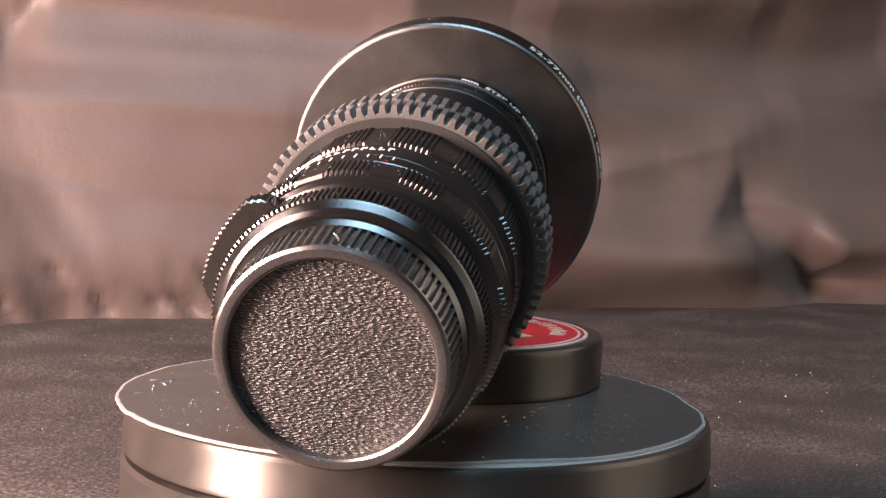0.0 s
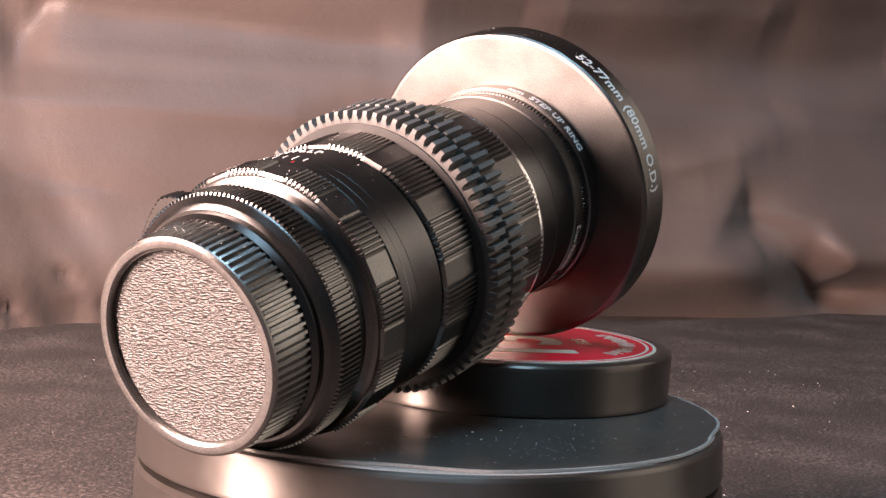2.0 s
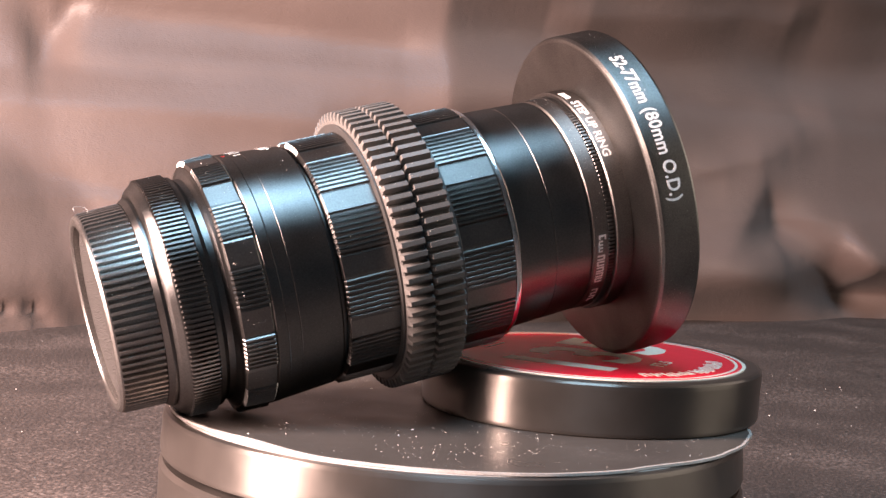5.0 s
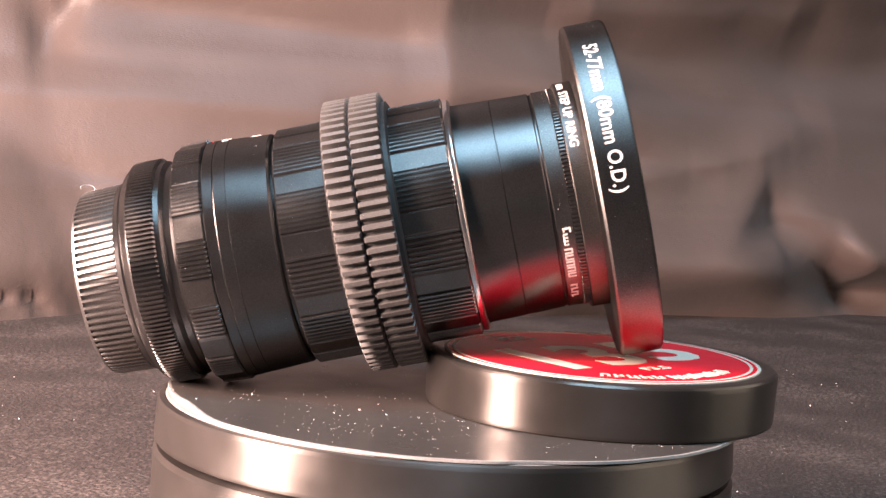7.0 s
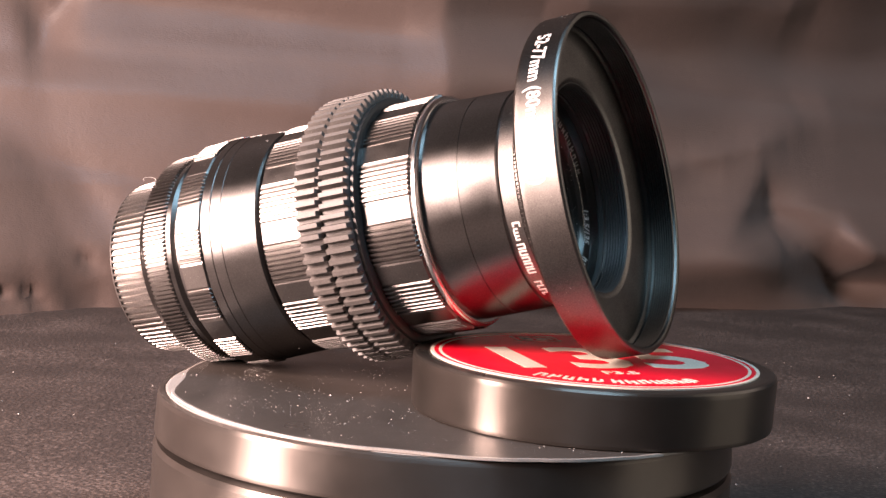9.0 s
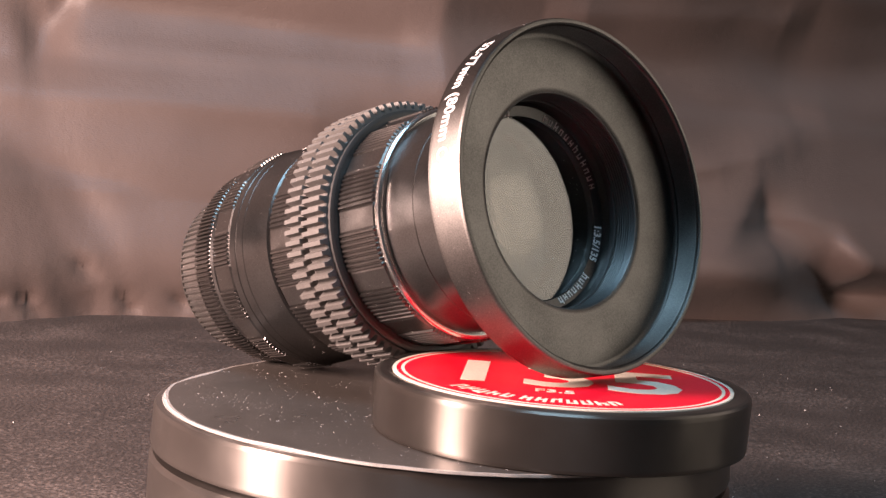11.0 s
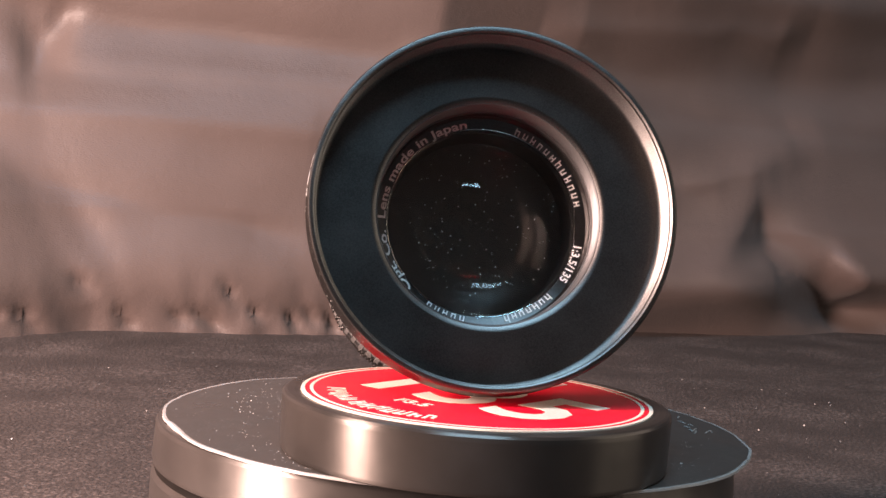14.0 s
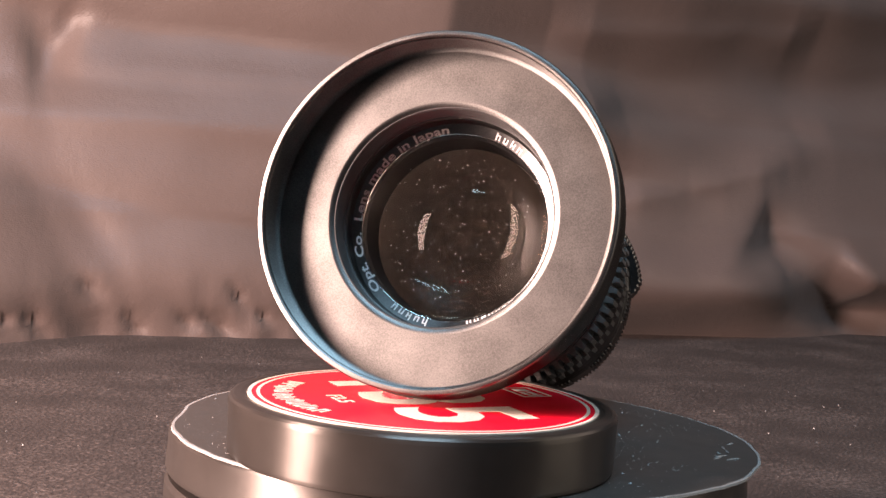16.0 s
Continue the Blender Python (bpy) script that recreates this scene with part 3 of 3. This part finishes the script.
    mark += [(k * 0.85, -0.1, 0.4, 1.0) for k in range(-5, -1)] + [(-2.9, -0.55, 2.6, 0.3)]
    for k in range(5):
        mark += [(k * 1.7 - 0.5, 0, 0.42, 1.9), (k * 1.7 + 0.5, 0, 0.42, 1.9), (k * 1.7, (0.8, -0.8, 0.8)[k % 3], 1.0, 0.4)]
    bars("filter_mark", mark, M_WHITE, filt, on_barrel(26.05, 35.1, -155), "white strokes of a name")
    bars("filter_mark", [(k * 1.5, 0, 0.42, 1.7) for k in range(4)] + [(k * 1.5 + 0.45, (0.6, -0.6)[k % 2], 0.9, 0.36) for k in range(4)], M_WHITE, filt, on_barrel(26.05, 35.1, -132), "white strokes of a word")

    small = part("step_ring_small", lathe([(38.7, 24.6), (38.7, 26.8), (38.95, 27.15), (42.9, 27.15), (43.3, 26.9), (43.3, 24.6)], 160, True), M_RING, lens, "narrow black step-up ring")
    lettering("ring_print", "mm  STEP UP RING", 2.1, M_WHITE, small, on_barrel(27.15, 39.7, 127.5), "white lettering", spread=1.02)

    large = part("step_ring_large", lathe([(43.0, 24.7), (43.0, 38.8), (43.25, 39.5), (43.8, 39.95), (44.6, 40.0), (52.5, 40.0), (53.0, 39.75), (53.1, 39.4), (53.1, 38.9), (52.8, 38.5),
                                           (52.2, 38.35)] + [p for k in range(9) for p in ((52.0 - k * 0.6, 38.1), (51.7 - k * 0.6, 38.5))] +
                                          [(46.3, 38.6), (46.0, 38.2), (45.7, 37.4), (45.5, 26.0), (45.3, 25.3), (44.9, 24.7)], 192, True), M_RING, lens, "wide flared black step-up ring")
    lettering("ring_print", "52-77mm (80mm O.D.)", 3.3, M_WHITE, large, on_barrel(40.0, 46.5, 150.5), "white lettering", spread=0.89)

    # the bore behind it, the name ring and the glass
    bore = [(45.0, 24.7)] + [p for k in range(8) for p in ((44.6 - k * 0.7, 24.4), (44.25 - k * 0.7, 24.75))]
    part("front_thread", lathe(bore + [(38.9, 24.6), (38.7, 24.25), (37.6, 24.2), (37.4, 24.45), (36.6, 24.45), (36.4, 24.15), (33.3, 24.15), (33.3, 25.0), (45.0, 25.0)], 160, True), M_INNER, lens, "threaded black bore")
    name = part("name_ring", lathe([(37.4, 24.1), (36.3, 24.05), (35.4, 23.8), (34.6, 21.5), (33.6, 21.3), (33.0, 20.9), (22.0, 20.6), (22.0, 23.15), (33.3, 23.15), (33.4, 24.12), (37.4, 24.12)], 160, True), M_SATIN, lens, "black ring round the front glass")

    def facing(angle):
        def place(x, y, depth):
            a = radians(angle) - x / 22.0
            r = 21.75 + y
            return (r * math.cos(a), r * math.sin(a), 34.6 + (r - 21.5) * 0.348 + 0.06 + depth)
        return place

    lettering("ring_print", "1:3.5/135", 1.75, M_WHITE, name, facing(-22), "pale engraved figures")
    lettering("ring_print", "Opt. Co.  Lens made in Japan", 1.8, M_WHITE, name, facing(163), "pale engraved lettering", spread=1.6)

    def glyphs(count, pitch):
        out = []
        for k in range(count):
            x = (k - (count - 1) / 2) * pitch
            tall = 1.7 if k % 6 in (0, 2) else 1.25
            out += [(x - 0.4, tall / 2, 0.28, tall), (x + 0.4, 0.62, 0.28, 1.25), (x, (1.12, 0.14, 0.62)[k % 3], 0.75, 0.26)]
        return out

    bars("ring_mark", glyphs(12, 1.95), M_WHITE, name, facing(42), "pale strokes of a name")
    bars("ring_mark", glyphs(5, 1.95), M_WHITE, name, facing(-110), "pale strokes of a name")
    bars("ring_mark", glyphs(7, 1.75), M_WHITE, name, facing(-60), "pale strokes of a number")

    rnd = random.Random(77)
    bm = bmesh.new()
    spans = ((-76, -68, 22.85), (-62.5, -58, 27.15), (-51, -46, 29.3), (-44, -30, 28.6), (-27, -17, 28.55), (-15, -3, 33.1), (1, 11, 28.7), (15, 32, 26.35), (34, 37, 26.05), (45, 52, 40.0))
    for _ in range(2300):
        lo, hi, rad = rnd.choice(spans)
        ss, a = rnd.uniform(lo, hi), rnd.uniform(0, 6.283)
        rad -= 0.6 * (ss - lo) / 16 if lo in (-44, 15) else 0
        size = rnd.uniform(0.04, 0.10) * (1.9 if rnd.random() < 0.05 else 1)
        c = Vector((math.cos(a), math.sin(a), 0))
        t = Vector((-math.sin(a), math.cos(a), 0))
        mid = c * rad + Vector((0, 0, ss))
        base = [bm.verts.new((mid + t * (p * size) + Vector((0, 0, q * size))) * MM) for p, q in ((-1, -0.6), (1, -0.5), (0.2, 0.9))]
        tip = bm.verts.new((mid + c * size) * MM)
        for i in range(3):
            bm.faces.new((base[i], base[(i + 1) % 3], tip))
    tagged(part("barrel_dust", bm, M_GREY, lens, "pale dust on the barrel"), kind="stuff")

    def dome(z, radius, curve, steps=14):
        return [(z - (curve - math.sqrt(curve * curve - (radius * k / steps) ** 2)), radius * k / steps) for k in range(steps + 1)]

    front = dome(33.9, 20.5, 28, 60)
    part("front_glass", lathe(front + [(24.2, 20.5)] + [(24.0, 20.4 * (1 - k / 8)) for k in range(0, 9)], 128), M_GLASS, lens, "coated convex front glass", smooth=60)
    part("filter_glass", lathe([(34.95, 0), (34.95, 21.4), (34.8, 21.52), (34.5, 21.52), (34.35, 21.4), (34.35, 0)], 128), M_PANE, lens, "clear flat glass pane in front")
    rnd = random.Random(33)
    bm = bmesh.new()
    for _ in range(240):
        a, rr = rnd.uniform(0, 6.283), 17.5 * math.sqrt(rnd.random())
        x, y = rr * math.cos(a), rr * math.sin(a)
        z = 34.96
        size = rnd.uniform(0.06, 0.24) * rnd.uniform(0.5, 1)
        base = [bm.verts.new(((x + p * size) * MM, (y + q * size) * MM, z * MM)) for p, q in ((-1, -0.6), (1, -0.5), (0.2, 0.9))]
        tip = bm.verts.new((x * MM, y * MM, (z + size * 0.6) * MM))
        for i in range(3):
            bm.faces.new((base[i], base[(i + 1) % 3], tip))
    tagged(part("glass_dust", bm, M_WHITE, lens, "pale dust on the front glass"), kind="stuff")
    inner = dome(23.2, 19.9, 46)
    part("iris", lathe([(4.0, 0), (4.1, 6), (4.6, 14), (5.0, 19.9), (3.6, 19.9), (3.0, 0)], 96), M_IRIS, lens, "dark grey iris inside")
    part("inner_glass", lathe(inner + [(16.0, 19.9), (15.0, 15), (15.0, 0)], 96), M_GLASS_IN, lens, smooth=60)
    part("inner_tube", lathe([(21.9, 20.3), (21.9, 22.8), (-40, 22.8), (-40, 0), (-38, 0), (-38, 19.95), (21.0, 20.25)], 128), M_INNER, lens, "black inner tube")
    for ob in lens.children:
        if ob.name.startswith(("front_glass", "inner_glass", "filter_glass")):
            ob.visible_shadow = False
    # a loose fibre caught on the rear cap
    cu = bpy.data.curves.new("fibre", "CURVE")
    cu.dimensions, cu.bevel_depth, cu.bevel_resolution = "3D", 0.00004, 1
    sp = cu.splines.new("POLY")
    sp.points.add(11)
    for k, pt in enumerate(sp.points):
        q = k / 11
        pt.co = ((-1.5 + 0.8 * math.sin(5 * q)) * MM, (22.4 + 2.0 * math.sin(2.6 * q)) * MM, (-74.5 - 3.2 * q + 0.6 * math.sin(7 * q)) * MM, 1)
    cu.materials.append(M_WHITE)
    fibre = new("fibre", bpy.data.meshes.new_from_object(bpy.data.objects.new("fibre", cu)))
    fibre.parent = lens
    tagged(fibre, "pale loose fibre")
    lens.matrix_world = lens_pose()
    return lens


lens = build_lens()


# ---- lint on the table ----
def build_lint():
    rnd = random.Random(21)
    bm = bmesh.new()
    for _ in range(420):
        x, y = rnd.uniform(-0.28, 0.32), rnd.uniform(-0.2, 0.42)
        if math.hypot(x, y) < 0.075:
            continue
        size = rnd.uniform(0.12, 0.3) * MM * (1.8 if rnd.random() < 0.06 else 1)
        a = rnd.uniform(0, 3.14)
        c, s = math.cos(a) * size, math.sin(a) * size * rnd.uniform(0.5, 2.0)
        base = [bm.verts.new((x + p * c - q * s, y + p * s + q * c, TABLE_Z + 0.0002)) for p, q in ((-1, -0.6), (1, -0.5), (0.2, 0.8))]
        tip = bm.verts.new((x, y, TABLE_Z + 0.0004 + size))
        for i in range(3):
            bm.faces.new((base[i], base[(i + 1) % 3], tip))
    tagged(part("lint", bm, M_GREY), "pale specks of lint on the dark cloth", "lint", kind="stuff")


build_lint()


# ---- what turns ----
def motions():
    lens0 = lens_pose()
    turn = [(row[0], pose(0, 0, 0, 0, 0, row[7])) for row in ROWS]
    walk(platter, turn)
    tin_start = pose(TIN_AT[0] * MM, TIN_AT[1] * MM, 0.82 * MM)
    walk(tin, [(t, m @ tin_start) for t, m in turn])
    walk(lens, [(t, m @ lens0) for t, m in turn])


motions()
